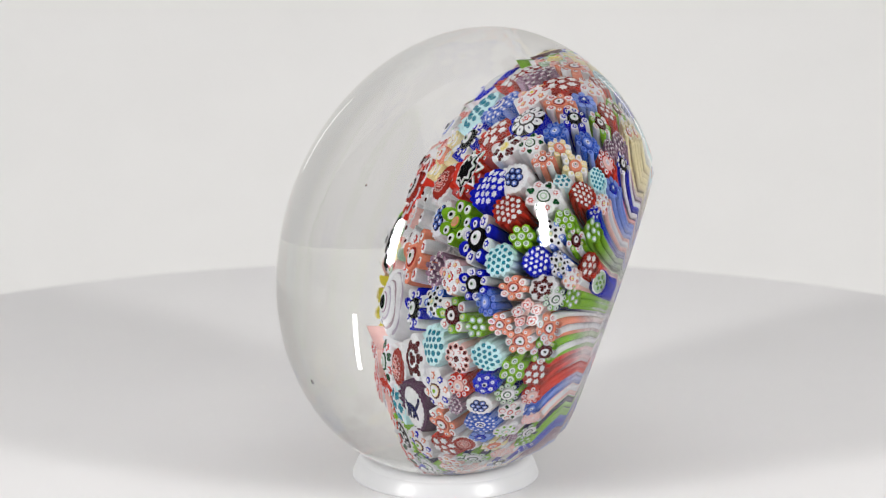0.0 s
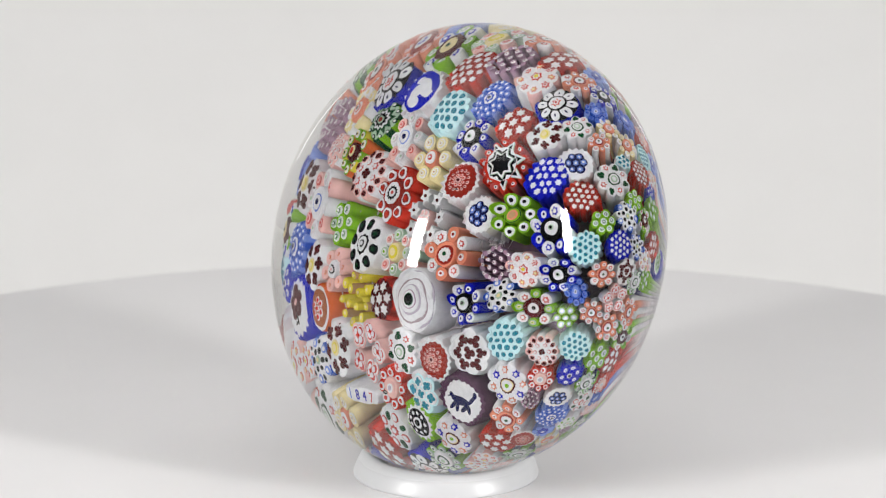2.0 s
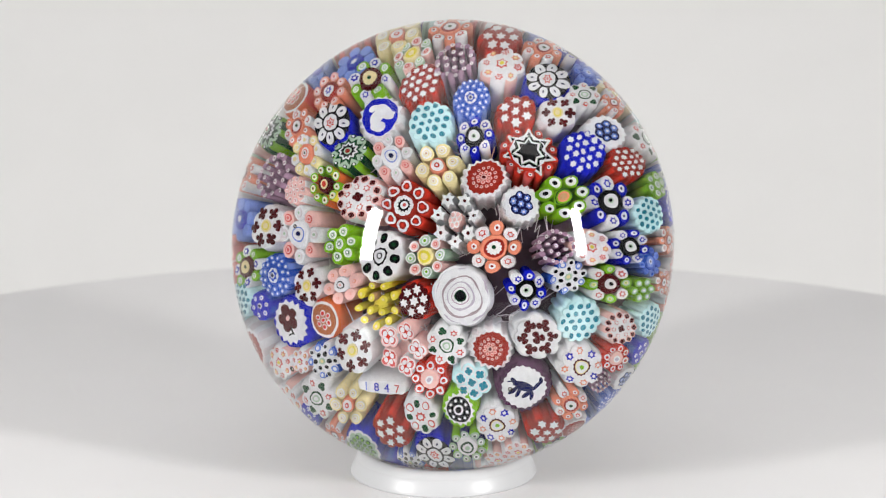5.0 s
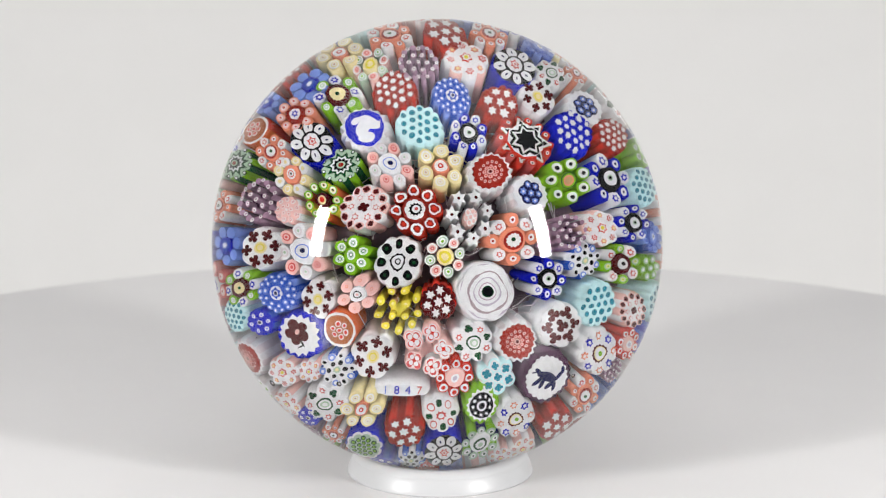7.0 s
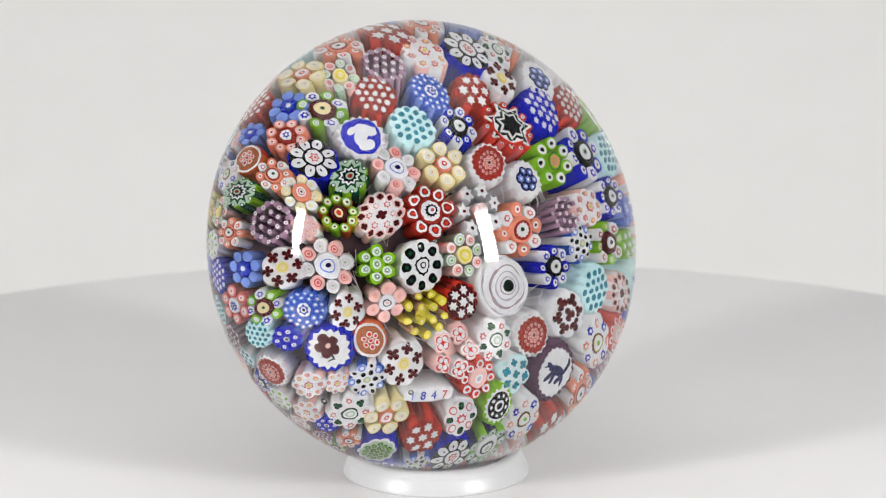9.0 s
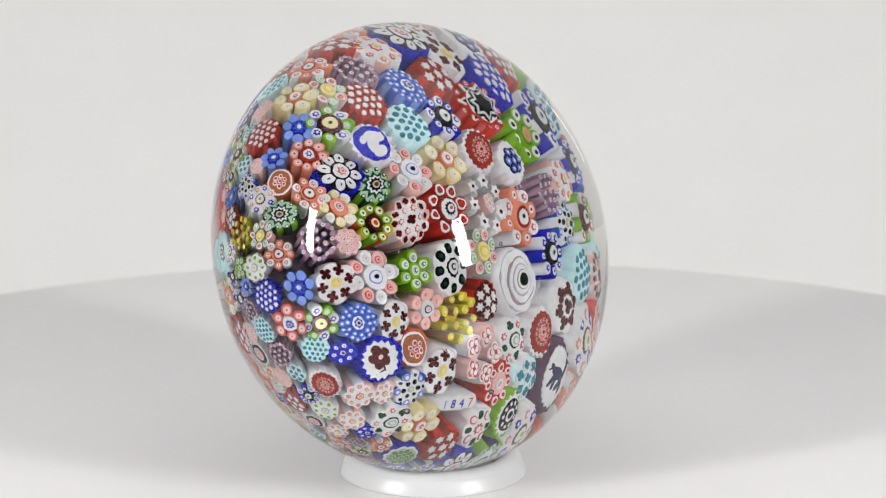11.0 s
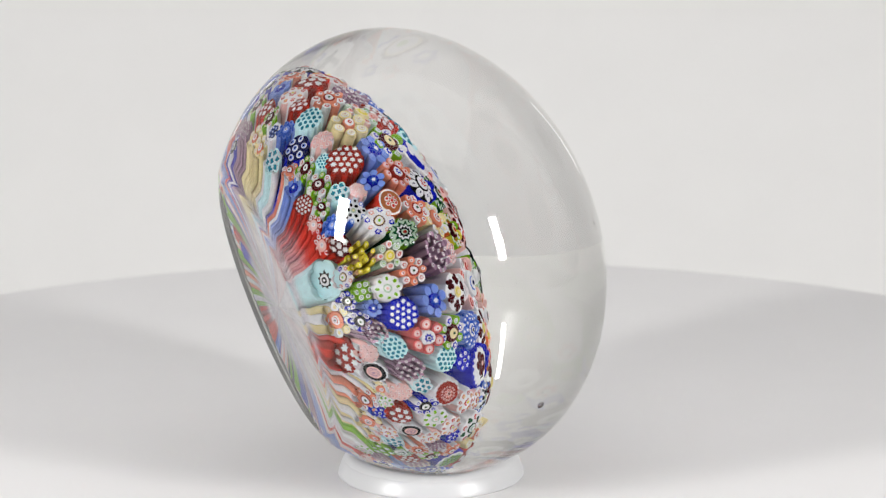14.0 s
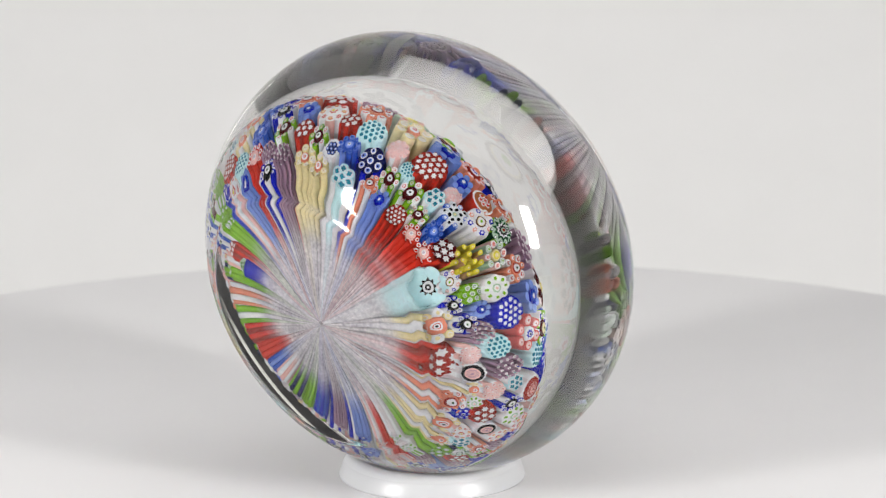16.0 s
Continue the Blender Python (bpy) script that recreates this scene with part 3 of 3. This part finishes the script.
    light=(("light", "mid"), ("lobed", 7, 0.32), "light", disc("mid", 0.46, "star", 7, 0.55) + disc("white", 0.17, "star", 6, 0.4, 2), petals(7, "light", "light", "blue")),
    mid=(("mid", "blue"), ("lobed", 9, 0.26), "mid", ring(9, 0.75, [("light", 0.17), ("mid", 0.12)]) + disc("light", 0.36, "lobed", 6, 0.1) + disc("white", 0.2, "star", 6, 0.4, 2) + disc("navy", 0.07, level=3), petals(9, ("mid", "light"), None, "mid")),
    blue=(("blue",), ("round", 8, 0), "white", disc("sage", 0.8) + hexes([("pine", 0.14), ("green", 0.08)], 1, 0.45, 2), []),
    pinktri=(("pink", "sage"), ("round", 8, 0), "cream",
             ring(8, 0.7, [("pink", 0.17), ("rose", 0.1), ("pink", 0.05)], alternate=[("sage", 0.18), ("white", 0.12), ("green", 0.06)]) + disc("cream", 0.36, "lobed", 8, 0.1)
             + disc("yellow", 0.27, level=2) + disc("cream", 0.16, level=3), [(8, 0.7, 0.268, ("pink", "sage"), "white", 0), (1, 0, 0.42, "cream", "cream", 0)]),
)


FIXED = dict(dog=-0.33, flower=0.15, goose=0.0, date=0.0, rose=0.0)
WORD = dict(mid="mid blue", light="light blue", milk="milky", pine="dark green", sage="sage green", rose="rose red", brick="brick red", orange="orange red")
SPECIAL = dict(dog="white cane with a dark running dog figure, purple sides", flower="blue cane with a dark flower on white",
               goose="white toothed cane with a pale bird on blue", rose="large white rolled rose with a dark centre",
               date="white slab with the year in blue and red digits", whitestars="bundle of white star-shaped glass rods",
               pinkcross="bundle of pink and white cross-patterned rods", star="dark green star cane ringed by red rods")


def describe(kind):
    if kind in SPECIAL:
        return SPECIAL[kind]
    side, _, top, _, tubes = DESIGN[kind]
    a, b = WORD.get(side[0], side[0]), WORD.get(top, top)
    return f"bundle of {a} glass rods with patterned tips" if tubes else f"{a} ribbed glass cane with a patterned {b} face"


def put(kind, *places):
    """Canes of one kind at (azimuth, latitude, diameter in mm) on the cushion."""
    for az, lat, mm in places:
        turn = FIXED[kind] if kind in FIXED else rng.uniform(0, math.tau)
        cane = build_cane(kind, az, lat, mm / 1000, turn, WEIGHT[0], describe(kind))
        if kind == "date":
            write_date(cane, az, lat, mm / 1000)


def write_date(cane, az, lat, width):
    """The year on the pale slab, a digit at a time, in blue and red."""
    p, n = cushion_point(az, lat)
    x, y = face_axes(n)
    for i, (digit, colour) in enumerate((("1", "light"), ("8", "blue"), ("4", "blue"), ("7", "rose"))):
        cu = bpy.data.curves.new("digit", "FONT")
        cu.body, cu.size, cu.align_x, cu.align_y = digit, width * 0.21, "CENTER", "CENTER"
        cu.extrude = 0.00002
        tmp = bpy.data.objects.new("digit", cu)
        me = bpy.data.meshes.new_from_object(tmp)
        bpy.data.objects.remove(tmp)
        me.name = "digit"
        me.materials.append(MAT[colour])
        ob = new("digit", me)
        ob.parent = cane
        ob.matrix_basis = Matrix.Translation(x * (i - 1.5) * width * 0.2 - y * width * 0.005 + n * 0.00026) @ Matrix((x, y, n)).transposed().to_4x4()


rng = random.Random(7)
WEIGHT = []


def place_canes(parent):
    WEIGHT.append(parent)
    put("cream", (114.5, 15.0, 6.5), (90.3, 69.7, 7.0), (-116.7, 29.9, 6.1), (87.3, -28.1, 4.3), (94.2, -30.9, 4.2))
    put("pinktri", (108.8, 28.0, 5.7), (-90.6, 84.8, 6.4), (160.3, -1.1, 4.5))
    put("sal", (100.1, 15.1, 5.8), (149.5, 27.7, 5.1), (73.8, 13.8, 5.2), (49.0, 11.0, 3.7), (167.2, 8.4, 4.8), (-2.6, 70.5, 7.7), (-120.1, 10.8, 3.5), (-46.6, 17.1, 5.4), (-148.1, -36.4, 5.0), (-124.4, -9.9, 3.5), (116.0, -27.8, 3.4), (8.2, 2.0, 4.4), (-1.4, -25.5, 4.8), (-3.6, 2.4, 3.9), (-7.0, -11.5, 4.8))
    put("light", (126.4, 20.9, 5.4), (137.1, 9.3, 4.2), (178.2, 15.2, 5.2), (122.4, -31.2, 3.4), (79.1, 1.5, 4.3), (-88.4, -30.7, 3.9), (-105.1, -10.4, 3.2), (55.9, -33.7, 3.8), (-87.0, -2.7, 3.7), (173.9, -20.6, 3.0), (-47.4, -6.0, 3.4))
    put("greentop", (122.6, 33.1, 6.7), (-169.3, 20.3, 5.5))
    put("redtop", (105.0, 41.4, 6.5), (30.3, 20.3, 5.4), (127.3, 0.5, 6.1), (130.6, -31.8, 3.8), (44.2, -18.7, 4.6))
    put("purple", (94.6, 32.7, 6.6), (165.0, 29.1, 7.0), (2.4, 52.1, 5.9), (-36.2, 14.2, 3.9), (-178.0, -23.4, 4.7), (-163.1, -11.4, 5.4), (68.2, -23.9, 3.6), (75.7, -27.3, 4.4), (-76.0, -32.1, 3.9), (-111.1, -5.8, 3.9), (-97.1, -4.4, 3.8), (-108.2, -23.4, 3.4), (-50.5, -22.1, 3.0), (-125.1, 1.6, 3.4))
    put("redstar", (85.4, 17.1, 6.2), (65.0, 44.6, 5.8), (-102.1, 26.2, 5.6), (-57.4, 12.6, 5.4), (-167.7, -42.0, 6.1), (-143.8, -20.2, 4.4), (23.9, -37.1, 4.2), (-19.2, -26.7, 4.9), (82.4, -13.3, 3.9), (96.8, -1.1, 3.7), (-115.7, -12.5, 3.4))
    put("salblue", (136.0, 26.8, 5.6))
    put("redring", (145.3, 13.4, 4.5), (-140.5, 49.0, 5.2))
    put("bluefl", (140.4, 40.0, 6.7), (64.8, 27.5, 6.4), (-89.7, 17.8, 5.8))
    put("goose", (122.6, 49.7, 7.2))
    put("cyan", (99.2, 56.2, 6.8), (14.6, 15.2, 5.4), (-162.6, 12.2, 4.7), (-23.1, 37.3, 6.4), (105.7, -2.8, 5.3), (-171.6, -16.5, 4.6), (52.8, -23.5, 4.0), (-14.8, 4.4, 5.3), (123.6, -10.3, 3.1))
    put("pinkstar", (79.5, 30.5, 6.4), (3.2, 40.4, 5.7), (-142.1, 20.3, 4.8), (-67.8, 9.0, 4.2), (89.2, 1.3, 5.2), (-132.6, -26.3, 3.8), (-131.7, -4.0, 3.8), (-135.0, 9.0, 4.4), (-137.0, 30.0, 3.6), (-74.0, 8.0, 3.9), (-77.2, -15.9, 3.9), (47.0, -31.8, 3.8), (16.9, -29.2, 3.9), (-92.1, -9.5, 3.0))
    put("trefoil", (54.5, 21.1, 4.7), (-127.0, 23.5, 6.1), (-75.5, 58.9, 6.1), (37.0, 3.0, 6.0))
    put("bluebits", (83.7, 46.5, 5.9), (-164.2, 35.7, 6.0), (-40.4, -4.2, 5.0))
    put("quad", (54.1, 35.0, 5.5), (-179.8, 32.6, 6.5), (-156.3, 48.7, 5.7), (-122.4, 49.4, 6.8))
    put("whiteblue", (41.2, 23.4, 5.7), (26.1, 61.5, 5.8), (96.8, -21.5, 3.6), (-32.6, -0.5, 4.5))
    put("bluewhite", (74.2, 58.2, 5.8), (18.9, 32.5, 7.1), (4.7, 25.4, 5.6), (-22.2, 57.4, 5.8), (177.5, -29.3, 3.8), (68.4, 2.3, 4.9), (-70.2, -17.9, 3.9), (69.3, -33.5, 3.9), (-101.8, -19.8, 3.0), (-147.9, -6.1, 3.9), (-82.4, -23.0, 3.7), (169.4, -32.2, 3.2))
    put("star", (48.1, 51.8, 7.8))
    put("bluedots", (37.7, 36.0, 6.8), (178.4, -6.0, 5.4), (17.9, -5.7, 4.8))
    put("sagestar", (155.5, 12.5, 5.3), (141.9, 53.1, 5.6))
    put("pinksmall", (166.8, 41.8, 4.2), (116.4, -4.1, 3.9), (-170.1, -30.9, 3.9), (-154.4, -19.1, 4.1), (-60.6, -19.8, 4.0), (-97.6, -27.6, 3.0), (-79.7, -0.8, 3.9), (-71.0, -5.2, 3.7), (138.3, -1.3, 3.0), (-41.5, -32.2, 3.9))
    put("creamfl", (154.2, 39.4, 5.7), (175.6, -41.1, 5.9), (-135.7, -35.5, 4.9), (51.2, -8.2, 4.4), (-94.2, -19.1, 3.1), (-125.4, -31.5, 3.4), (-53.2, -14.2, 3.8), (54.8, 4.0, 3.8), (-155.1, -28.1, 3.0))
    put("greenor", (160.0, 52.8, 5.8))
    put("pinkwhite", (123.4, 63.8, 6.8), (-177.2, 48.0, 7.8))
    put("pinkred", (157.1, 65.6, 7.1), (-19.8, 20.4, 5.1))
    put("redflower", (133.8, 78.8, 7.6))
    put("green7", (-171.6, 63.3, 5.7), (167.6, -22.4, 3.6), (33.2, -13.6, 3.8), (23.3, 7.3, 4.2), (-17.4, -13.1, 4.9))
    put("greenpet", (-154.3, 75.2, 7.4))
    put("redcog", (53.0, 66.9, 6.8), (-150.8, 7.8, 5.6), (-55.3, 53.0, 6.6), (-52.0, 1.9, 4.6))
    put("green6", (23.8, 48.4, 7.2))
    put("whitestars", (37.1, 80.7, 8.3))
    put("mid", (1.1, 14.9, 4.1), (102.0, -16.1, 3.8), (60.4, 9.9, 4.2), (61.8, -10.2, 4.3), (-35.6, -30.2, 3.4), (143.6, -23.4, 3.4))
    put("mosaic", (-9.4, 46.7, 5.3), (-130.5, 38.4, 5.4), (143.4, -9.4, 4.4), (27.2, -8.4, 4.9), (19.6, -19.4, 4.2), (-98.0, 11.0, 4.0))
    put("greenpink", (-8.0, 31.5, 6.1), (120.8, -20.4, 3.8), (129.1, -19.2, 4.2), (89.6, -16.5, 3.9), (73.7, -12.4, 4.3), (29.2, -23.6, 3.9), (-10.2, -27.4, 4.9), (-119.3, -1.7, 3.2), (136.0, -23.9, 3.2))
    put("greentube", (-7.2, 15.9, 4.1), (-118.1, -26.8, 4.5), (35.7, -31.8, 4.4), (10.6, -33.7, 3.9), (-57.7, -29.8, 3.4))
    put("pinkfl", (-148.8, 60.4, 5.9))
    put("yellow", (-124.0, 65.8, 7.2), (157.5, -16.7, 5.3))
    put("maroonstar", (-97.2, 72.0, 5.5), (150.8, -24.9, 4.2))
    put("bluesmall", (-157.8, 24.1, 4.2), (-128.3, 11.1, 3.4), (-24.0, 0.0, 4.3), (-64.5, -31.1, 3.7), (-104.1, 2.6, 3.7), (41.7, -28.9, 3.0), (-142.8, -30.2, 3.0))
    put("flower", (-147.9, 36.4, 7.0))
    put("pinkcross", (-100.1, 57.5, 8.2), (1.9, -10.2, 5.1))
    put("date", (-106.3, 42.5, 7.8))
    put("bluesage", (-111.3, 12.7, 5.4))
    put("greenoval", (-91.4, 35.2, 5.5), (-34.8, -18.8, 4.3))
    put("rose", (-53.3, 70.9, 8.8))
    put("clover", (-36.8, 46.0, 6.9), (10.8, -14.3, 4.4))
    put("bluepink", (-35.6, 26.4, 6.6), (-67.9, 27.0, 6.0), (149.6, 1.3, 5.1), (161.0, -29.8, 4.0))
    put("redheart", (-28.3, 14.6, 4.3), (-86.3, 48.6, 5.6), (61.4, -25.0, 4.3), (-28.9, -28.2, 3.8), (139.3, -32.1, 3.4), (-93.0, 3.1, 3.4), (147.3, -32.9, 3.6), (-103.5, -28.7, 3.0))
    put("cyanquad", (-69.4, 45.6, 5.8), (135.6, -11.5, 3.6), (105.5, -31.5, 4.6), (-156.4, -5.8, 3.5), (44.4, -4.5, 3.0), (-127.0, -22.6, 3.4))
    put("dog", (-53.3, 36.2, 7.9))
    put("greencog", (-77.5, 37.2, 5.6))
    put("greenwhite", (-79.4, 20.4, 5.5), (-120.6, -17.7, 3.3), (8.5, -23.8, 4.2), (-26.7, -14.2, 4.3), (-50.3, -31.6, 3.9), (-61.4, -4.5, 4.8))
    put("bluering", (111.9, -18.7, 5.0))
    put("mint", (169.2, -9.3, 4.7), (-141.7, -1.4, 4.6), (-44.9, -19.1, 4.1), (-110.3, -33.4, 3.7), (-87.8, -18.2, 3.3), (-148.9, -27.1, 3.0))
    put("cyaneye", (159.2, -39.0, 6.9))
    put("redpet", (-172.3, 3.8, 6.0))
    put("darkeye", (-162.5, -29.9, 4.7), (-136.1, -14.9, 3.7))
    put("blue", (20.0, -47.2, 4.0))


SPEED, FACING = 14.551, 6.556       # degrees a second, and when the weight faces the camera


def weight_pose(t):
    """The weight on the turntable at t seconds: its base centre stands off the axis, its own axis leans back."""
    turn = Matrix.Rotation(radians(SPEED * (t - FACING)), 4, "Z")
    u, a = Vector((1, 0, 0)), Vector((0, -math.cos(LEAN), math.sin(LEAN)))
    v = a.cross(u)
    m = Matrix((u, v, a)).transposed().to_4x4()
    return turn @ Matrix.Translation((0.00037, 0.02994, -0.00855 + Z0)) @ m


LEAN = 0.31969


BUBBLES = [(-0.0176, -0.0013, 0.0504, 0.00035), (-0.0187, -0.0240, 0.0420, 0.00045), (0.0266, 0.0114, 0.0441, 0.00020), (0.0199, -0.0239, 0.0423, 0.00040), (0.0145, 0.0030, 0.0532, 0.00018), (-0.0290, -0.0230, 0.0320, 0.00060)]
SPECKS = [(-0.03659, 0.01445, 0.03265), (-0.03705, 0.01351, 0.03221), (-0.03884, 0.00701, 0.03207), (-0.03939, 0.00113, 0.03239), (-0.03910, -0.00536, 0.03211), (-0.03818, -0.01005, 0.03200), (-0.03614, -0.01573, 0.03232), (-0.03362, -0.02054, 0.03242), (-0.03307, -0.01649, 0.03909), (0.00875, 0.03742, 0.03573), (0.03704, 0.00263, 0.03873), (-0.01959, 0.03481, 0.02515)]


def stray_threads(count):
    """Hair-thin pale wisps that sag between the canes near the crown."""
    bm = bmesh.new()
    for _ in range(count):
        az, lat = rng.uniform(0, 360), rng.uniform(58, 88)
        pts = []
        for k in range(7):
            p, n = cushion_point(az + k * rng.uniform(2, 7), lat - k * rng.uniform(0.4, 1.6))
            pts.append(p - n * (0.0012 + 0.0016 * abs(k - 3) / 3))
        rings_ = []
        for k, p in enumerate(pts):
            d = (pts[min(k + 1, 6)] - pts[max(k - 1, 0)]).normalized()
            x = d.orthogonal().normalized()
            y = d.cross(x)
            rings_.append([bm.verts.new(p + (x * math.cos(a) + y * math.sin(a)) * 0.00007) for a in (0, math.tau / 3, math.tau * 2 / 3)])
        for a, b in zip(rings_, rings_[1:]):
            for i in range(3):
                bm.faces.new((a[i], a[(i + 1) % 3], b[(i + 1) % 3], b[i]))
    return bm


def build_weight():
    weight = new("paperweight")
    tagged(weight, "clear crystal dome paperweight packed with colourful patterned canes", "paperweight")
    dome = link("glass_dome", lathe(glass_profile(), 160), [CLEAR, GROUND], weight, "clear polished crystal dome with a hollow ground base", True)
    for f in dome.data.polygons:
        c = f.center
        if c.z < 0.0009 and math.hypot(c.x, c.y) > 0.0236:
            f.material_index = 1
    core = [(0, 0.0085), (0.006, 0.0092), (0.012, 0.0108), (0.018, 0.0130), (0.0225, 0.0155), (0.0240, 0.0180)]
    core += [(0.0240 * math.cos(a), 0.0180 + 0.0085 * math.sin(a)) for a in np.linspace(0.12, math.pi / 2 - 0.01, 14)] + [(0, 0.0265)]
    # The filling's mauve is darkened, with the gaps' shade put into its colour.
    link("cushion", lathe(core, 64), MAT["shaded_mauve"], weight, "mauve glass filling between the canes, darkened for the shade in the gaps", True)
    place_canes(weight)
    link("stray_threads", stray_threads(70), MAT["milk"], weight, "fine wisps of pale glass between the canes")
    for x, y, z, r in BUBBLES:
        bm = bmesh.new()
        bmesh.ops.create_icosphere(bm, subdivisions=3, radius=r)
        link("bubble", bm, AIR, weight, "tiny air bubble in the glass", True).location = (x, y, z)
    for x, y, z in SPECKS:
        bm = bmesh.new()
        bmesh.ops.create_icosphere(bm, subdivisions=1, radius=rng.uniform(0.00006, 0.00011))
        link("speck", bm, MAT["black"], weight, "dark dust speck").location = (x, y, z)
    return weight


def build_stand():
    stand_ = new("ring_stand")
    tagged(stand_, "low glossy white plastic ring stand under the paperweight", "stand")
    skirt = [(0.0118, 0.0), (0.0116, 0.0012), (0.01198, 0.00277), (0.01201, 0.0028), (0.01549, 0.0028), (0.01552, 0.00277), (0.01585, 0.0022), (0.0162, 0.0014), (0.01645, 0.0007), (0.0166, 0.0002), (0.0166, 0.0)]
    lip = [(0.01198, 0.0028), (0.0120, 0.00284), (0.0123, 0.0033), (0.0128, 0.0037), (0.0138, 0.0040), (0.0148, 0.0037), (0.0152, 0.0033), (0.0155, 0.00284), (0.01552, 0.0028)]
    link("skirt", lathe(skirt, 96, True), PLASTIC, stand_, "", True)
    link("lip", lathe(lip, 96, True), PLASTIC, stand_, "rounded white lip", True)
    return stand_


def spin_pose(t, x, y):
    turn = Matrix.Rotation(radians(SPEED * (t - FACING)), 4, "Z")
    return turn @ Matrix.Translation((x, y, 0))


def motions():
    rows = [i * 0.5 for i in range(33)]
    walk(weight, [(t, weight_pose(t)) for t in rows])
    walk(stand, [(t, spin_pose(t, 0.0004, 0.0013)) for t in rows])
    walk(table, [(t, spin_pose(t, 0, 0)) for t in rows])


table = build_setting()
stand = build_stand()
weight = build_weight()
motions()
